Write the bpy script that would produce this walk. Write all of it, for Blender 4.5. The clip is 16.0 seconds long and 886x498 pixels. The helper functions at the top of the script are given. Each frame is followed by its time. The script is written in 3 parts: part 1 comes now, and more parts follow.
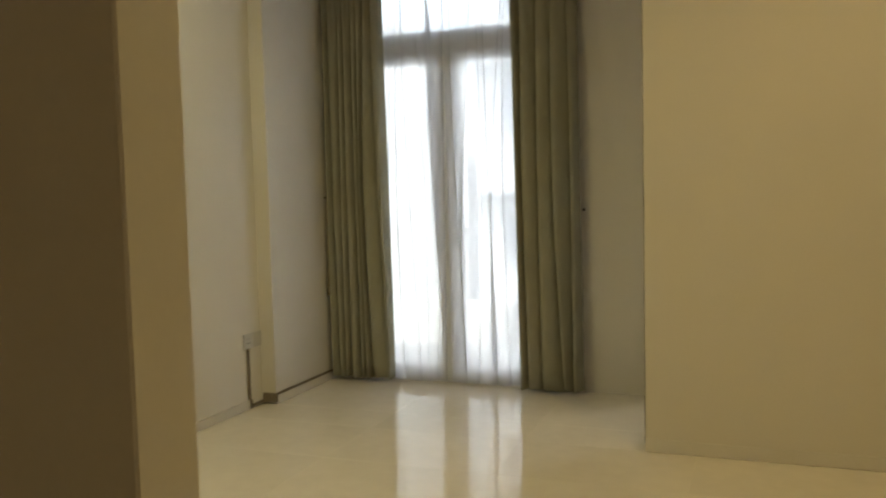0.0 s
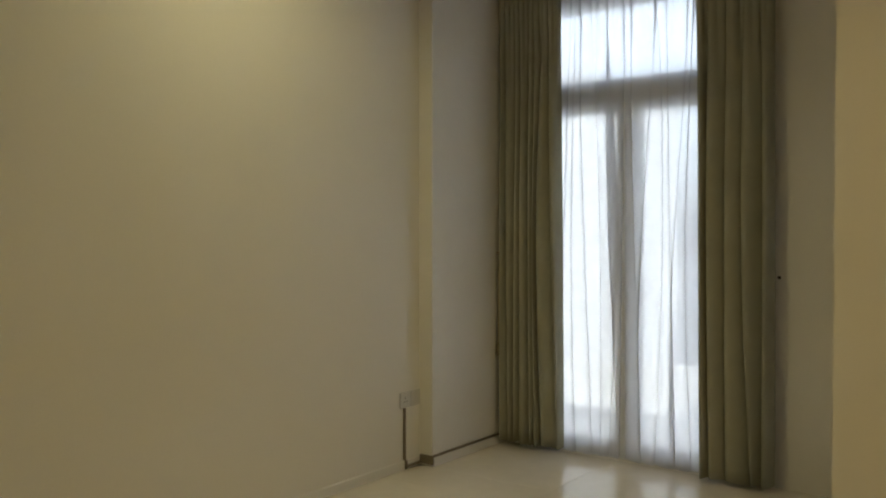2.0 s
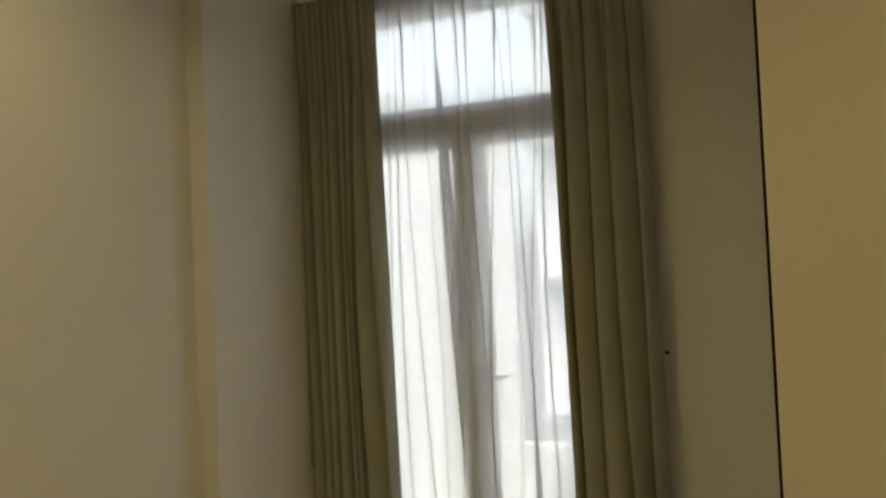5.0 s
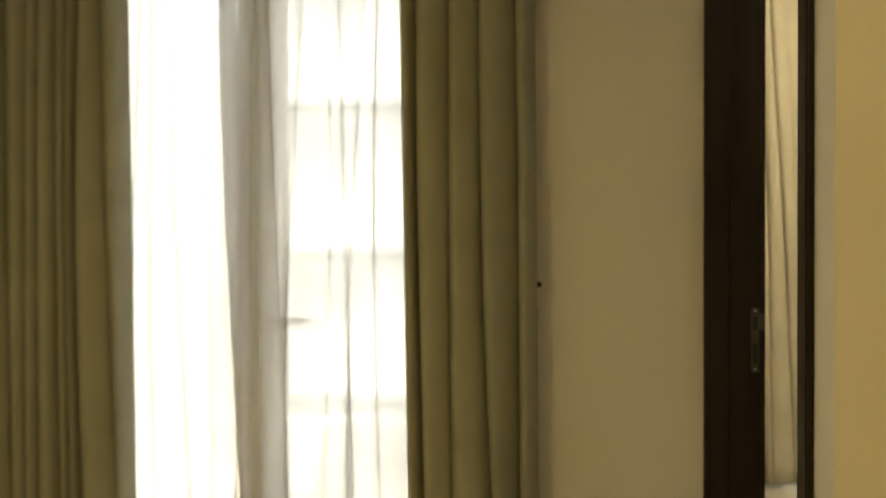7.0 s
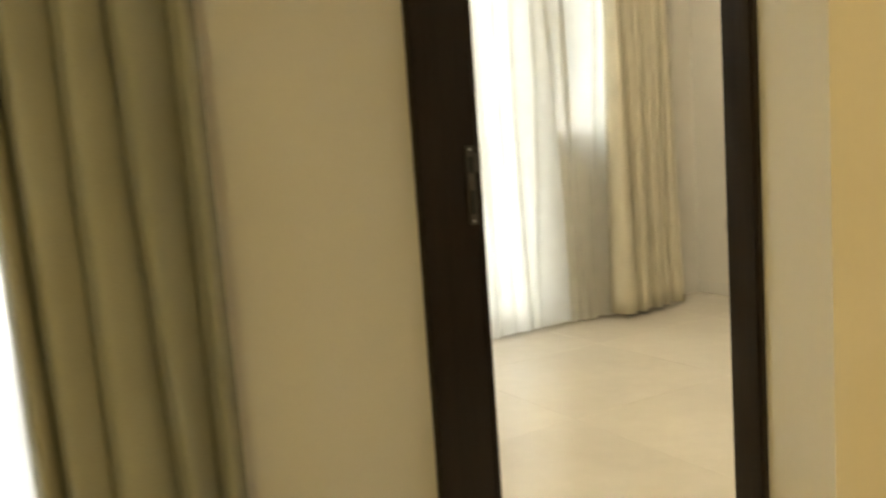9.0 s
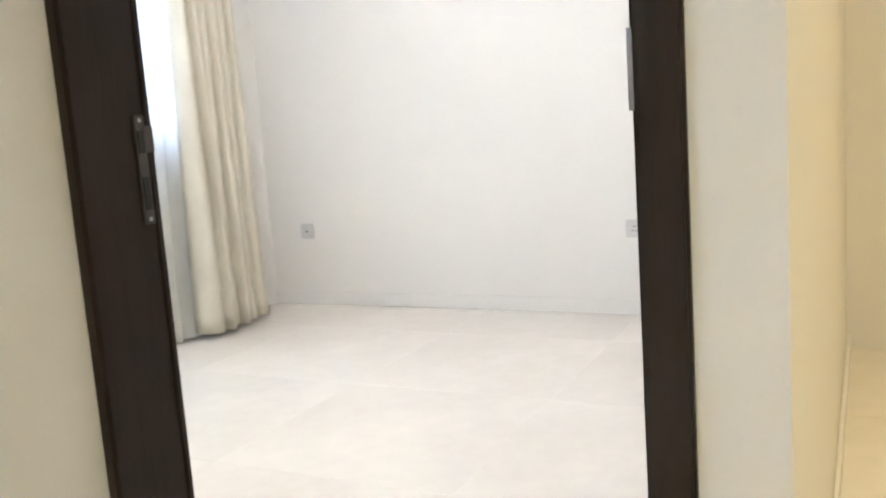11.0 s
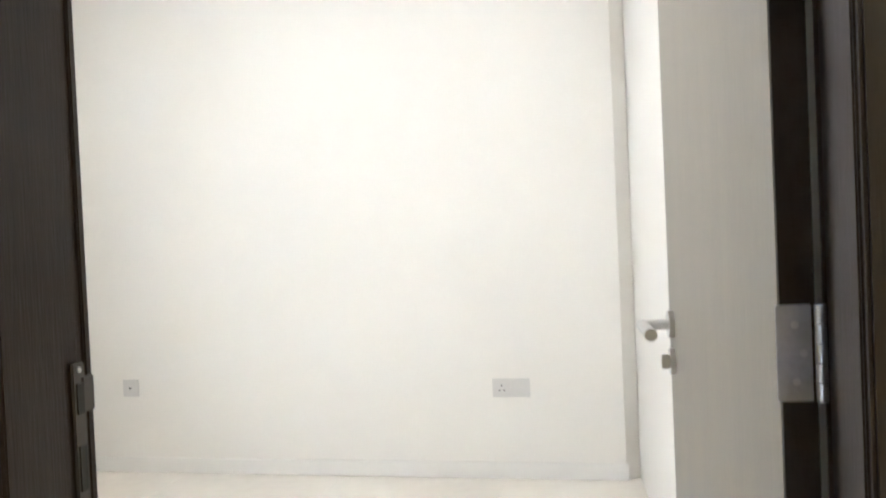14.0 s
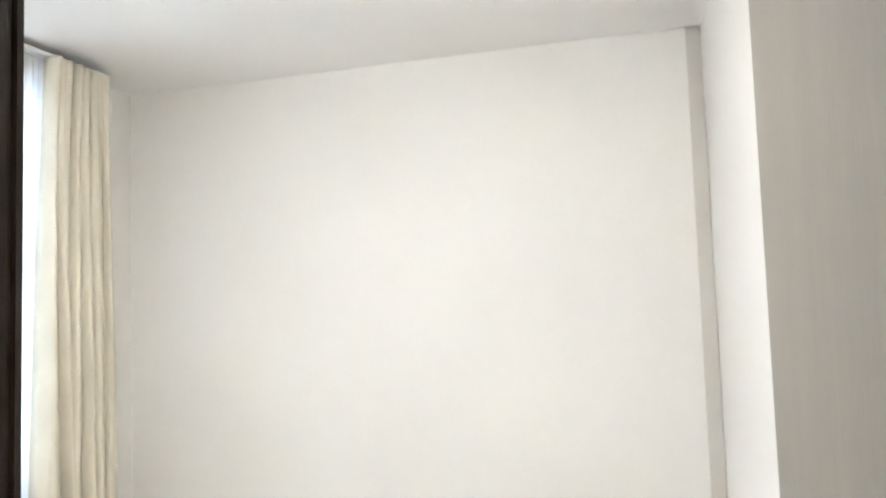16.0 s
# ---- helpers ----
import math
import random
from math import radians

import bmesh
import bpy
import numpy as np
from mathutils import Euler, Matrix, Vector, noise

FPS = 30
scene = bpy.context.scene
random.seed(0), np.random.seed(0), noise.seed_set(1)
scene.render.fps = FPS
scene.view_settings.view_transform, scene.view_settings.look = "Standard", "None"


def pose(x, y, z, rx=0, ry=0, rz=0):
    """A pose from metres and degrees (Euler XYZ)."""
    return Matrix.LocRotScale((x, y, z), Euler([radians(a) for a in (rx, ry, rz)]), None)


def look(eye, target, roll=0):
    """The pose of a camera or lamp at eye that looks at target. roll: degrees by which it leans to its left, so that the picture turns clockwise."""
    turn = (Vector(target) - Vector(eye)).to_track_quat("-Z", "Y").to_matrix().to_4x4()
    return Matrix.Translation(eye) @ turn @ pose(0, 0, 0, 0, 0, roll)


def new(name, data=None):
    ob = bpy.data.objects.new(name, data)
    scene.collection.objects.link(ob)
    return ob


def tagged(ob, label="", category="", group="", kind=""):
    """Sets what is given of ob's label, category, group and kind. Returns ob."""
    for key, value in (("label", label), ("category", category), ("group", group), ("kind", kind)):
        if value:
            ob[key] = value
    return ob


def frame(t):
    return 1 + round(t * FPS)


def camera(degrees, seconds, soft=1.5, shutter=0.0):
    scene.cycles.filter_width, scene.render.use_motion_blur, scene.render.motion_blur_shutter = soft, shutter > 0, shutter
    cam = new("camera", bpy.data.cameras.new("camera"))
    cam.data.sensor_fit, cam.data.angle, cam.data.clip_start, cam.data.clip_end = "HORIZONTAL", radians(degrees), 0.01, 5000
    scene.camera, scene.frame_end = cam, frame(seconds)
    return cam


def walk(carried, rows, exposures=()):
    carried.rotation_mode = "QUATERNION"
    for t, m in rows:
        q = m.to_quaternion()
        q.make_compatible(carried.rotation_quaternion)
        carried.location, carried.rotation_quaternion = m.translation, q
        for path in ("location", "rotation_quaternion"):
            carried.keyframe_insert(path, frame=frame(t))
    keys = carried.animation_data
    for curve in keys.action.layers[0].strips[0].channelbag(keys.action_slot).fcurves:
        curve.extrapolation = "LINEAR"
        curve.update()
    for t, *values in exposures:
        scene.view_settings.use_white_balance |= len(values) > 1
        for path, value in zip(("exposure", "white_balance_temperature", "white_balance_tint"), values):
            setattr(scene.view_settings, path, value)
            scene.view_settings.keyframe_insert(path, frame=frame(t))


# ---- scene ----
PATH = [
    (0, (0.505, -3.845, 1.203), (-0.205, -1.98, 1.064), -1.4),
    (0.5, (0.599, -3.695, 1.179), (-0.268, -1.899, 1.028), -1.4),
    (1, (0.663, -3.605, 1.19), (-0.342, -1.881, 1.068), -1.4),
    (1.5, (0.717, -3.478, 1.216), (-0.419, -1.833, 1.163), -0.2),
    (2, (0.732, -3.403, 1.301), (-0.468, -1.803, 1.26), 0.0),
    (2.5, (0.744, -3.305, 1.346), (-0.442, -1.694, 1.366), -0.5),
    (3, (0.708, -3.125, 1.384), (-0.463, -1.515, 1.575), -1.0),
    (5.5, (0.011, -2.187, 1.441), (-0.698, -0.317, 1.438), -1.3),
    (6, (-0.153, -1.96, 1.351), (-0.705, -0.038, 1.333), 0.6),
    (6.5, (-0.338, -1.697, 1.249), (-0.753, 0.26, 1.259), 0.9),
    (7, (-0.497, -1.452, 1.193), (-0.702, 0.537, 1.177), -0.1),
    (7.5, (-0.663, -1.241, 1.175), (-0.587, 0.756, 1.093), -2.3),
    (8, (-0.816, -1.08, 1.108), (-0.411, 0.873, 0.954), -2.5),
    (9, (-0.919, -0.645, 1.012), (0.077, 1.072, 0.771), -4.1),
    (9.5, (-0.915, -0.507, 0.982), (0.389, 0.985, 0.71), -4.3),
    (10, (-0.926, -0.359, 0.948), (0.578, 0.927, 0.658), -3.9),
    (12.5, (-0.921, 0.255, 0.971), (1.006, 0.758, 0.787), -4.7),
    (13, (-0.851, 0.322, 1.027), (1.09, 0.783, 0.891), -4.1),
    (13.5, (-0.812, 0.348, 1.085), (1.144, 0.753, 0.989), -3.4),
    (14, (-0.794, 0.351, 1.151), (1.163, 0.765, 1.107), -2.5),
    (14.5, (-0.766, 0.368, 1.212), (1.187, 0.798, 1.248), -2.0),
    (15, (-0.695, 0.392, 1.320), (1.251, 0.848, 1.391), -1.9),
    (15.3, (-0.628, 0.398, 1.424), (1.311, 0.882, 1.493), -2.0),
    (15.5, (-0.594, 0.390, 1.498), (1.338, 0.899, 1.585), -1.5),
    (15.7, (-0.560, 0.379, 1.529), (1.363, 0.917, 1.646), -1.7),
    (16, (-0.529, 0.368, 1.571), (1.380, 0.943, 1.731), -1.9),
]
cam = camera(55.1, 16.0, soft=2.0, shutter=0.5)

# ---- exposure and light ----
EXPOSURES = [
    (0.0, 3.1, 6030, 4), (0.5, 2.92, 5750, 4), (1.0, 2.97, 5650, 4), (1.5, 2.75, 5750, 4), (3.0, 2.78, 5800, 4), (5.3, 2.65, 6450, 3), (6.0, 2.85, 6800, 2), (6.5, 3.3, 7300, 1),
    (7.0, 3.3, 7500, 0), (7.5, 2.95, 7300, 0), (8.0, 3.0, 7300, 0), (8.5, 3.45, 7400, 0), (9.0, 3.80, 6900, 3), (9.6, 4.25, 5100, 9), (10.2, 4.5, 4880, 14),
    (12.5, 4.65, 4880, 11), (15.0, 4.70, 4930, 11), (16.0, 4.52, 4930, 11),
]
walk(cam, [(t, look(eye, target, roll)) for t, eye, target, roll in PATH], EXPOSURES)

world = bpy.data.worlds.new("overcast_sky")
scene.world = world
world.use_nodes = True
wn = world.node_tree
sky = wn.nodes.new("ShaderNodeTexSky")
sky.sky_type, sky.sun_disc = "NISHITA", False
sky.sun_elevation, sky.sun_rotation, sky.dust_density = radians(58), radians(233), 4.0
wn.nodes["Background"].inputs["Strength"].default_value = 0.15
pale = wn.nodes.new("ShaderNodeHueSaturation")
pale.inputs["Saturation"].default_value = 0.3
wn.links.new(sky.outputs["Color"], pale.inputs["Color"])
wn.links.new(pale.outputs["Color"], wn.nodes["Background"].inputs["Color"])
sun = new("sun", bpy.data.lights.new("sun", "SUN"))
sun.data.energy, sun.data.angle, sun.data.color = 2.3, radians(3), (1, 0.96, 0.9)
sun.matrix_world = look((0, 0, 10), (-4.0, 3.0, 2.0))


def lamp(x, y, z, watts, colour, size=0.09, spread=140):
    li = bpy.data.lights.new("downlight_lamp", "AREA")
    li.shape, li.size, li.energy, li.color, li.spread = "DISK", size, watts, colour, radians(spread)
    ob = new("downlight_lamp", li)
    ob.location = (x, y, z)
    return ob


WARM = (1.0, 0.66, 0.25)
HALL_LAMPS = [(-1.5, -1.05, 1.15, 135, (1.0, 0.80, 0.38)), (0.95, -1.3, 1.5, 135, WARM), (0.8, -4.7, 0.3, 140, (1.0, 0.58, 0.22))]
for lx, ly, lw, ls, lc in HALL_LAMPS:
    lamp(lx, ly, 3.118, lw, lc, spread=ls)


# ---- materials ----
def mat(name, base, rough=0.6, metal=0.0, vary=0.08, scale=3.0, fine=60.0, bump=0.1, stretch=(1, 1, 1), spec=0.5, per_object=0.0):
    m = bpy.data.materials.new(name)
    m.use_nodes = True
    nt = m.node_tree
    n, l = nt.nodes, nt.links
    b = n["Principled BSDF"]
    b.inputs["Metallic"].default_value = metal
    b.inputs["Specular IOR Level"].default_value = spec
    tc = n.new("ShaderNodeTexCoord")
    mp = n.new("ShaderNodeMapping")
    mp.inputs["Scale"].default_value = stretch
    l.new(tc.outputs["Object"], mp.inputs["Vector"])
    big, small = n.new("ShaderNodeTexNoise"), n.new("ShaderNodeTexNoise")
    for tex, sc, det in ((big, scale, 4), (small, fine, 3)):
        tex.inputs["Scale"].default_value, tex.inputs["Detail"].default_value = sc, det
        l.new(mp.outputs["Vector"], tex.inputs["Vector"])
    add = n.new("ShaderNodeMath")
    add.operation = "MULTIPLY_ADD"
    add.inputs[1].default_value = 0.45
    l.new(small.outputs["Fac"], add.inputs[0])
    l.new(big.outputs["Fac"], add.inputs[2])
    ramp = n.new("ShaderNodeMapRange")
    ramp.inputs["From Min"].default_value, ramp.inputs["From Max"].default_value = 0.45, 1.0
    ramp.inputs["To Min"].default_value, ramp.inputs["To Max"].default_value = 1 - vary, 1 + vary
    l.new(add.outputs[0], ramp.inputs["Value"])
    fac = ramp.outputs["Result"]
    if per_object:
        oi = n.new("ShaderNodeObjectInfo")
        pr = n.new("ShaderNodeMapRange")
        pr.inputs["To Min"].default_value, pr.inputs["To Max"].default_value = 1 - per_object, 1 + per_object
        l.new(oi.outputs["Random"], pr.inputs["Value"])
        mu = n.new("ShaderNodeMath")
        mu.operation = "MULTIPLY"
        l.new(fac, mu.inputs[0])
        l.new(pr.outputs["Result"], mu.inputs[1])
        fac = mu.outputs[0]
    hsv = n.new("ShaderNodeHueSaturation")
    hsv.inputs["Color"].default_value = (*base, 1)
    l.new(fac, hsv.inputs["Value"])
    l.new(hsv.outputs["Color"], b.inputs["Base Color"])
    rr = n.new("ShaderNodeMapRange")
    rr.inputs["To Min"].default_value, rr.inputs["To Max"].default_value = max(rough - 0.06, 0.02), min(rough + 0.08, 1)
    l.new(big.outputs["Fac"], rr.inputs["Value"])
    l.new(rr.outputs["Result"], b.inputs["Roughness"])
    if bump:
        bp = n.new("ShaderNodeBump")
        bp.inputs["Strength"].default_value, bp.inputs["Distance"].default_value = bump, 0.002
        l.new(small.outputs["Fac"], bp.inputs["Height"])
        l.new(bp.outputs["Normal"], b.inputs["Normal"])
    return m


def sheer_mat(name, colour, clear, glow):
    m = bpy.data.materials.new(name)
    m.use_nodes = True
    n, l = m.node_tree.nodes, m.node_tree.links
    n.remove(n["Principled BSDF"])
    tr, tl, df = n.new("ShaderNodeBsdfTransparent"), n.new("ShaderNodeBsdfTranslucent"), n.new("ShaderNodeBsdfDiffuse")
    for s in (tl, df):
        s.inputs["Color"].default_value = (*colour, 1)
    a, b = n.new("ShaderNodeMixShader"), n.new("ShaderNodeMixShader")
    a.inputs[0].default_value = glow
    l.new(df.outputs[0], a.inputs[1])
    l.new(tl.outputs[0], a.inputs[2])
    tc, weave = n.new("ShaderNodeTexCoord"), n.new("ShaderNodeTexNoise")
    weave.inputs["Scale"].default_value = 9
    l.new(tc.outputs["Object"], weave.inputs["Vector"])
    mr = n.new("ShaderNodeMapRange")
    mr.inputs["To Min"].default_value, mr.inputs["To Max"].default_value = 1 - clear - 0.06, 1 - clear + 0.06
    l.new(weave.outputs["Fac"], mr.inputs["Value"])
    l.new(mr.outputs["Result"], b.inputs[0])
    l.new(tr.outputs[0], b.inputs[1])
    l.new(a.outputs[0], b.inputs[2])
    l.new(b.outputs[0], n["Material Output"].inputs["Surface"])
    return m


def glass_mat(name):
    m = bpy.data.materials.new(name)
    m.use_nodes = True
    n, l = m.node_tree.nodes, m.node_tree.links
    n.remove(n["Principled BSDF"])
    tr, gl, mx, fr = n.new("ShaderNodeBsdfTransparent"), n.new("ShaderNodeBsdfGlossy"), n.new("ShaderNodeMixShader"), n.new("ShaderNodeFresnel")
    tr.inputs["Color"].default_value = (0.95, 0.95, 0.955, 1)
    gl.inputs["Roughness"].default_value = 0.02
    l.new(fr.outputs[0], mx.inputs[0])
    l.new(tr.outputs[0], mx.inputs[1])
    l.new(gl.outputs[0], mx.inputs[2])
    l.new(mx.outputs[0], n["Material Output"].inputs["Surface"])
    return m


def glow_mat(name, colour, strength):
    m = bpy.data.materials.new(name)
    m.use_nodes = True
    b = m.node_tree.nodes["Principled BSDF"]
    b.inputs["Emission Color"].default_value, b.inputs["Emission Strength"].default_value = (*colour, 1), strength
    return m


PAINT = mat("white_wall_paint", (0.78, 0.756, 0.695), 0.55, vary=0.025, scale=1.2, fine=90, bump=0.12)
PAINT_SIDE = mat("white_trim_paint", (0.77, 0.75, 0.70), 0.45, vary=0.03, scale=4, fine=70, bump=0.06)
CEIL = mat("ceiling_paint", (0.85, 0.83, 0.79), 0.8, vary=0.02, scale=1.0, fine=60, bump=0.08)
TILE = mat("polished_cream_tile", (0.73, 0.69, 0.605), 0.05, vary=0.06, scale=2.2, fine=14, bump=0.015, per_object=0.025)
GROUT = mat("grey_grout", (0.71, 0.67, 0.585), 0.85, vary=0.1, scale=20)
WOOD = mat("dark_wenge_laminate", (0.0195, 0.0120, 0.0078), 0.45, vary=0.45, scale=5, fine=55, bump=0.25, stretch=(6, 6, 0.35), spec=0.32)
LEAF = mat("grey_beige_door_laminate", (0.235, 0.214, 0.172), 0.5, vary=0.12, scale=3.2, fine=40, bump=0.08, stretch=(4, 4, 0.5))
STEEL = mat("brushed_steel", (0.55, 0.54, 0.52), 0.32, metal=1.0, vary=0.08, scale=20, fine=200, bump=0.06)
STEEL_DARK = mat("dull_strike_metal", (0.11, 0.10, 0.09), 0.5, metal=0.75, vary=0.12, scale=30, fine=150)
HINGE_M = mat("brushed_hinge_steel", (0.42, 0.41, 0.43), 0.4, metal=0.9, vary=0.15, scale=25, fine=150)
PLASTIC = mat("socket_plastic", (0.60, 0.585, 0.55), 0.35, vary=0.03, scale=15, bump=0.02)
DARK = mat("dark_slot", (0.02, 0.02, 0.02), 0.6, vary=0.1)
CORD = mat("brown_grey_cord", (0.27, 0.235, 0.17), 0.85, vary=0.15, scale=40, fine=300, bump=0.4)
CONDUIT = mat("grey_brown_conduit", (0.22, 0.19, 0.15), 0.5, vary=0.12, scale=15)
DRAPE = mat("olive_grey_drape", (0.345, 0.343, 0.275), 0.9, vary=0.08, scale=6, fine=260, bump=0.5, spec=0.15)
DRAPE_BED = mat("cream_drape", (0.62, 0.58, 0.455), 0.9, vary=0.07, scale=6, fine=260, bump=0.5, spec=0.15)
SHEER = sheer_mat("white_sheer_voile", (0.83, 0.83, 0.855), 0.17, 0.87)
SHEER_BED = sheer_mat("cream_sheer_voile", (0.83, 0.825, 0.77), 0.08, 0.84)
FRAME_W = mat("white_aluminium_frame", (0.78, 0.78, 0.755), 0.4, vary=0.04, scale=10)
GLASS = glass_mat("window_glass")
SCREED = mat("pale_balcony_tile", (0.55, 0.54, 0.51), 0.6, vary=0.1, scale=4, fine=30)
FACADE = mat("pale_render_facade", (0.72, 0.71, 0.68), 0.8, vary=0.08, scale=0.5, fine=6)
GREYBAND = mat("grey_concrete_band", (0.33, 0.34, 0.35), 0.8, vary=0.12, scale=0.8, fine=8)
FARGLASS = mat("far_window_glass", (0.27, 0.28, 0.29), 0.25, vary=0.2, scale=1)
ASPHALT = mat("asphalt", (0.05, 0.05, 0.05), 0.9, vary=0.2, scale=0.6, fine=20)
# glow of the drum added to brighten the bedroom
DRUMGLOW = glow_mat("added_drum_glow", (1.0, 0.82, 0.62), 6.0)
LAMPGLOW = glow_mat("lit_diffuser", (1.0, 0.75, 0.45), 4.0)


# ---- mesh helpers ----
def box_bm(*boxes, bevel=0.0):
    bm = bmesh.new()
    for (x0, y0, z0), (x1, y1, z1) in boxes:
        m = Matrix.Translation(((x0 + x1) / 2, (y0 + y1) / 2, (z0 + z1) / 2)) @ Matrix.Diagonal((abs(x1 - x0), abs(y1 - y0), abs(z1 - z0), 1))
        bmesh.ops.create_cube(bm, size=1, matrix=m)
    if bevel:
        bmesh.ops.bevel(bm, geom=bm.edges[:], offset=bevel, segments=2, affect="EDGES", clamp_overlap=True)
    return bm


def rod_bm(a, b, r, seg=16, r2=None):
    bm = bmesh.new()
    a, b = Vector(a), Vector(b)
    m = Matrix.Translation((a + b) / 2) @ (b - a).to_track_quat("Z", "Y").to_matrix().to_4x4()
    bmesh.ops.create_cone(bm, cap_ends=True, segments=seg, radius1=r, radius2=r if r2 is None else r2, depth=(b - a).length, matrix=m)
    return bm


def joined(*bms):
    out = bms[0]
    for other in bms[1:]:
        tmp = bpy.data.meshes.new("tmp")
        other.to_mesh(tmp)
        out.from_mesh(tmp)
        bpy.data.meshes.remove(tmp)
        other.free()
    return out


def part(name, bm, material, parent=None, label="", smooth=False):
    me = bpy.data.meshes.new(name)
    bmesh.ops.recalc_face_normals(bm, faces=bm.faces[:])
    bm.to_mesh(me)
    bm.free()
    me.materials.append(material)
    if smooth:
        me.polygons.foreach_set("use_smooth", [True] * len(me.polygons))
    ob = new(name, me)
    if parent:
        ob.parent = parent
        ob.matrix_parent_inverse = parent.matrix_world.inverted()
    if label:
        ob["label"] = label
    return ob


def thing(name, x, y, z, label, category, group="", kind=""):
    ob = new(name)
    ob.location = (x, y, z)
    ob.matrix_world = Matrix.Translation((x, y, z))
    return tagged(ob, label, category, group, kind)


def structure(name, bm, material, label, category):
    return tagged(part(name, bm, material), label, category, kind="structure")


# ---- large structure ----
HC, BC = 3.13, 2.735          # ceilings
XL, XC = -2.213, -2.12       # hall wall and its proud column
YF, YO = 1.035, 1.18         # facade inside and outside faces
OX0, OX1, OZ = -1.93, -0.72, 2.67
BX, BY = 3.058, 3.07         # bedroom far wall and facade
DY0, DY1, DZ = 0.153, 1.008, 2.13
WT = 0.145

structure("wall_west", box_bm(((XL - 0.15, -6.3, 0), (XL, YO, HC))), PAINT, "smooth white painted plaster wall in warm light", "wall")


def ell_bm(pts, x0, x1):
    bm = bmesh.new()
    a = [bm.verts.new((x0, y, z)) for y, z in pts]
    b = [bm.verts.new((x1, y, z)) for y, z in pts]
    bm.faces.new(a)
    bm.faces.new(b[::-1])
    for i in range(len(pts)):
        j = (i + 1) % len(pts)
        bm.faces.new((a[i], a[j], b[j], b[i]))
    return bm


structure("column_west", ell_bm([(0.302, 0), (YF, 0), (YF, HC), (-2.99, HC), (-2.99, 2.757), (0.302, 2.757)], XL, XC), PAINT_SIDE, "white painted pilaster and beam proud of the wall", "column")
structure("wall_north", box_bm(((XL, YF, 0), (OX0, YO, HC)), ((OX1, YF, 0), (0.0, YO, HC)), ((OX0, YF, OZ), (OX1, YO, HC))), PAINT, "white painted window wall in shade", "wall")
structure("beam_north", box_bm(((XC, 0.985, 2.738), (0.0, YF, HC)), bevel=0.004), PAINT_SIDE, "white painted bulkhead above the curtains", "beam")
structure("wall_door", box_bm(((0, 0.0, 0), (WT, DY0 - 0.02, HC)), ((0, DY1 + 0.02, 0), (WT, BY + 0.15, HC)), ((0, DY0 - 0.02, DZ + 0.02), (WT, DY1 + 0.02, HC))), PAINT, "white painted partition wall with a doorway", "wall")


def slab_bm(pts, z0, z1):
    bm = bmesh.new()
    lo = [bm.verts.new((x, y, z0)) for x, y in pts]
    hi = [bm.verts.new((x, y, z1)) for x, y in pts]
    bm.faces.new(lo[::-1])
    bm.faces.new(hi)
    for i in range(len(pts)):
        j = (i + 1) % len(pts)
        bm.faces.new((lo[i], lo[j], hi[j], hi[i]))
    return bm


def sy(x):
    return 0.238 + (x - 2.284) * 0.087


structure("wall_partition", slab_bm([(WT, 0.0), (3.3, 0.0), (3.3, sy(3.3)), (WT, sy(WT))], 0, HC), PAINT, "white painted wall lit yellow by lamps", "wall")
structure("wall_bedroom_east", slab_bm([(BX, 0.372), (BX, BY), (3.3, BY), (3.3, sy(3.3) + 0.002), (BX + 0.045, sy(BX + 0.045) + 0.002)], 0, HC), PAINT, "plain white painted bedroom wall", "wall")
structure("wall_bedroom_north", box_bm(((WT, BY, 0), (0.70, BY + 0.15, HC)), ((0.70, BY, 2.62), (2.42, BY + 0.15, HC)), ((1.88, BY, 0), (2.42, BY + 0.15, 0.93)), ((2.42, BY, 0), (3.3, BY + 0.15, HC)), ((1.88, BY, 0.93), (1.96, BY + 0.15, 2.62))), PAINT, "white painted bedroom window wall", "wall")
structure("wall_entry_stub", box_bm(((XL, -3.10, 0), (-0.15, -2.99, HC)), bevel=0.003), PAINT, "white painted wall end beside the hall opening", "wall")
structure("wall_south", box_bm(((XL - 0.15, -6.45, 0), (3.3, -6.3, HC))), PAINT, "plain white painted wall", "wall")
structure("wall_east", box_bm(((2.6, -6.3, 0), (2.75, 0.0, HC))), PAINT, "plain white painted wall", "wall")
structure("ceiling_hall", box_bm(((XL - 0.15, -6.45, HC), (3.3, YO, HC + 0.15))), CEIL, "flat white painted ceiling", "ceiling")
structure("ceiling_bedroom", box_bm(((WT, 0.06, BC), (3.06, BY, BC + 0.12))), CEIL, "flat white painted bedroom ceiling", "ceiling")
structure("roof_bedroom", box_bm(((0.0, YO, HC), (3.3, BY + 0.15, HC + 0.15))), FACADE, "flat concrete roof slab", "roof")
floor = structure("floor", box_bm(((XL - 0.15, -6.45, -0.12), (3.3, YO, -0.0007)), ((0.0, YO, -0.12), (3.3, BY + 0.15, -0.0007))), GROUT, "polished cream floor tiles with thin grey joints", "floor")

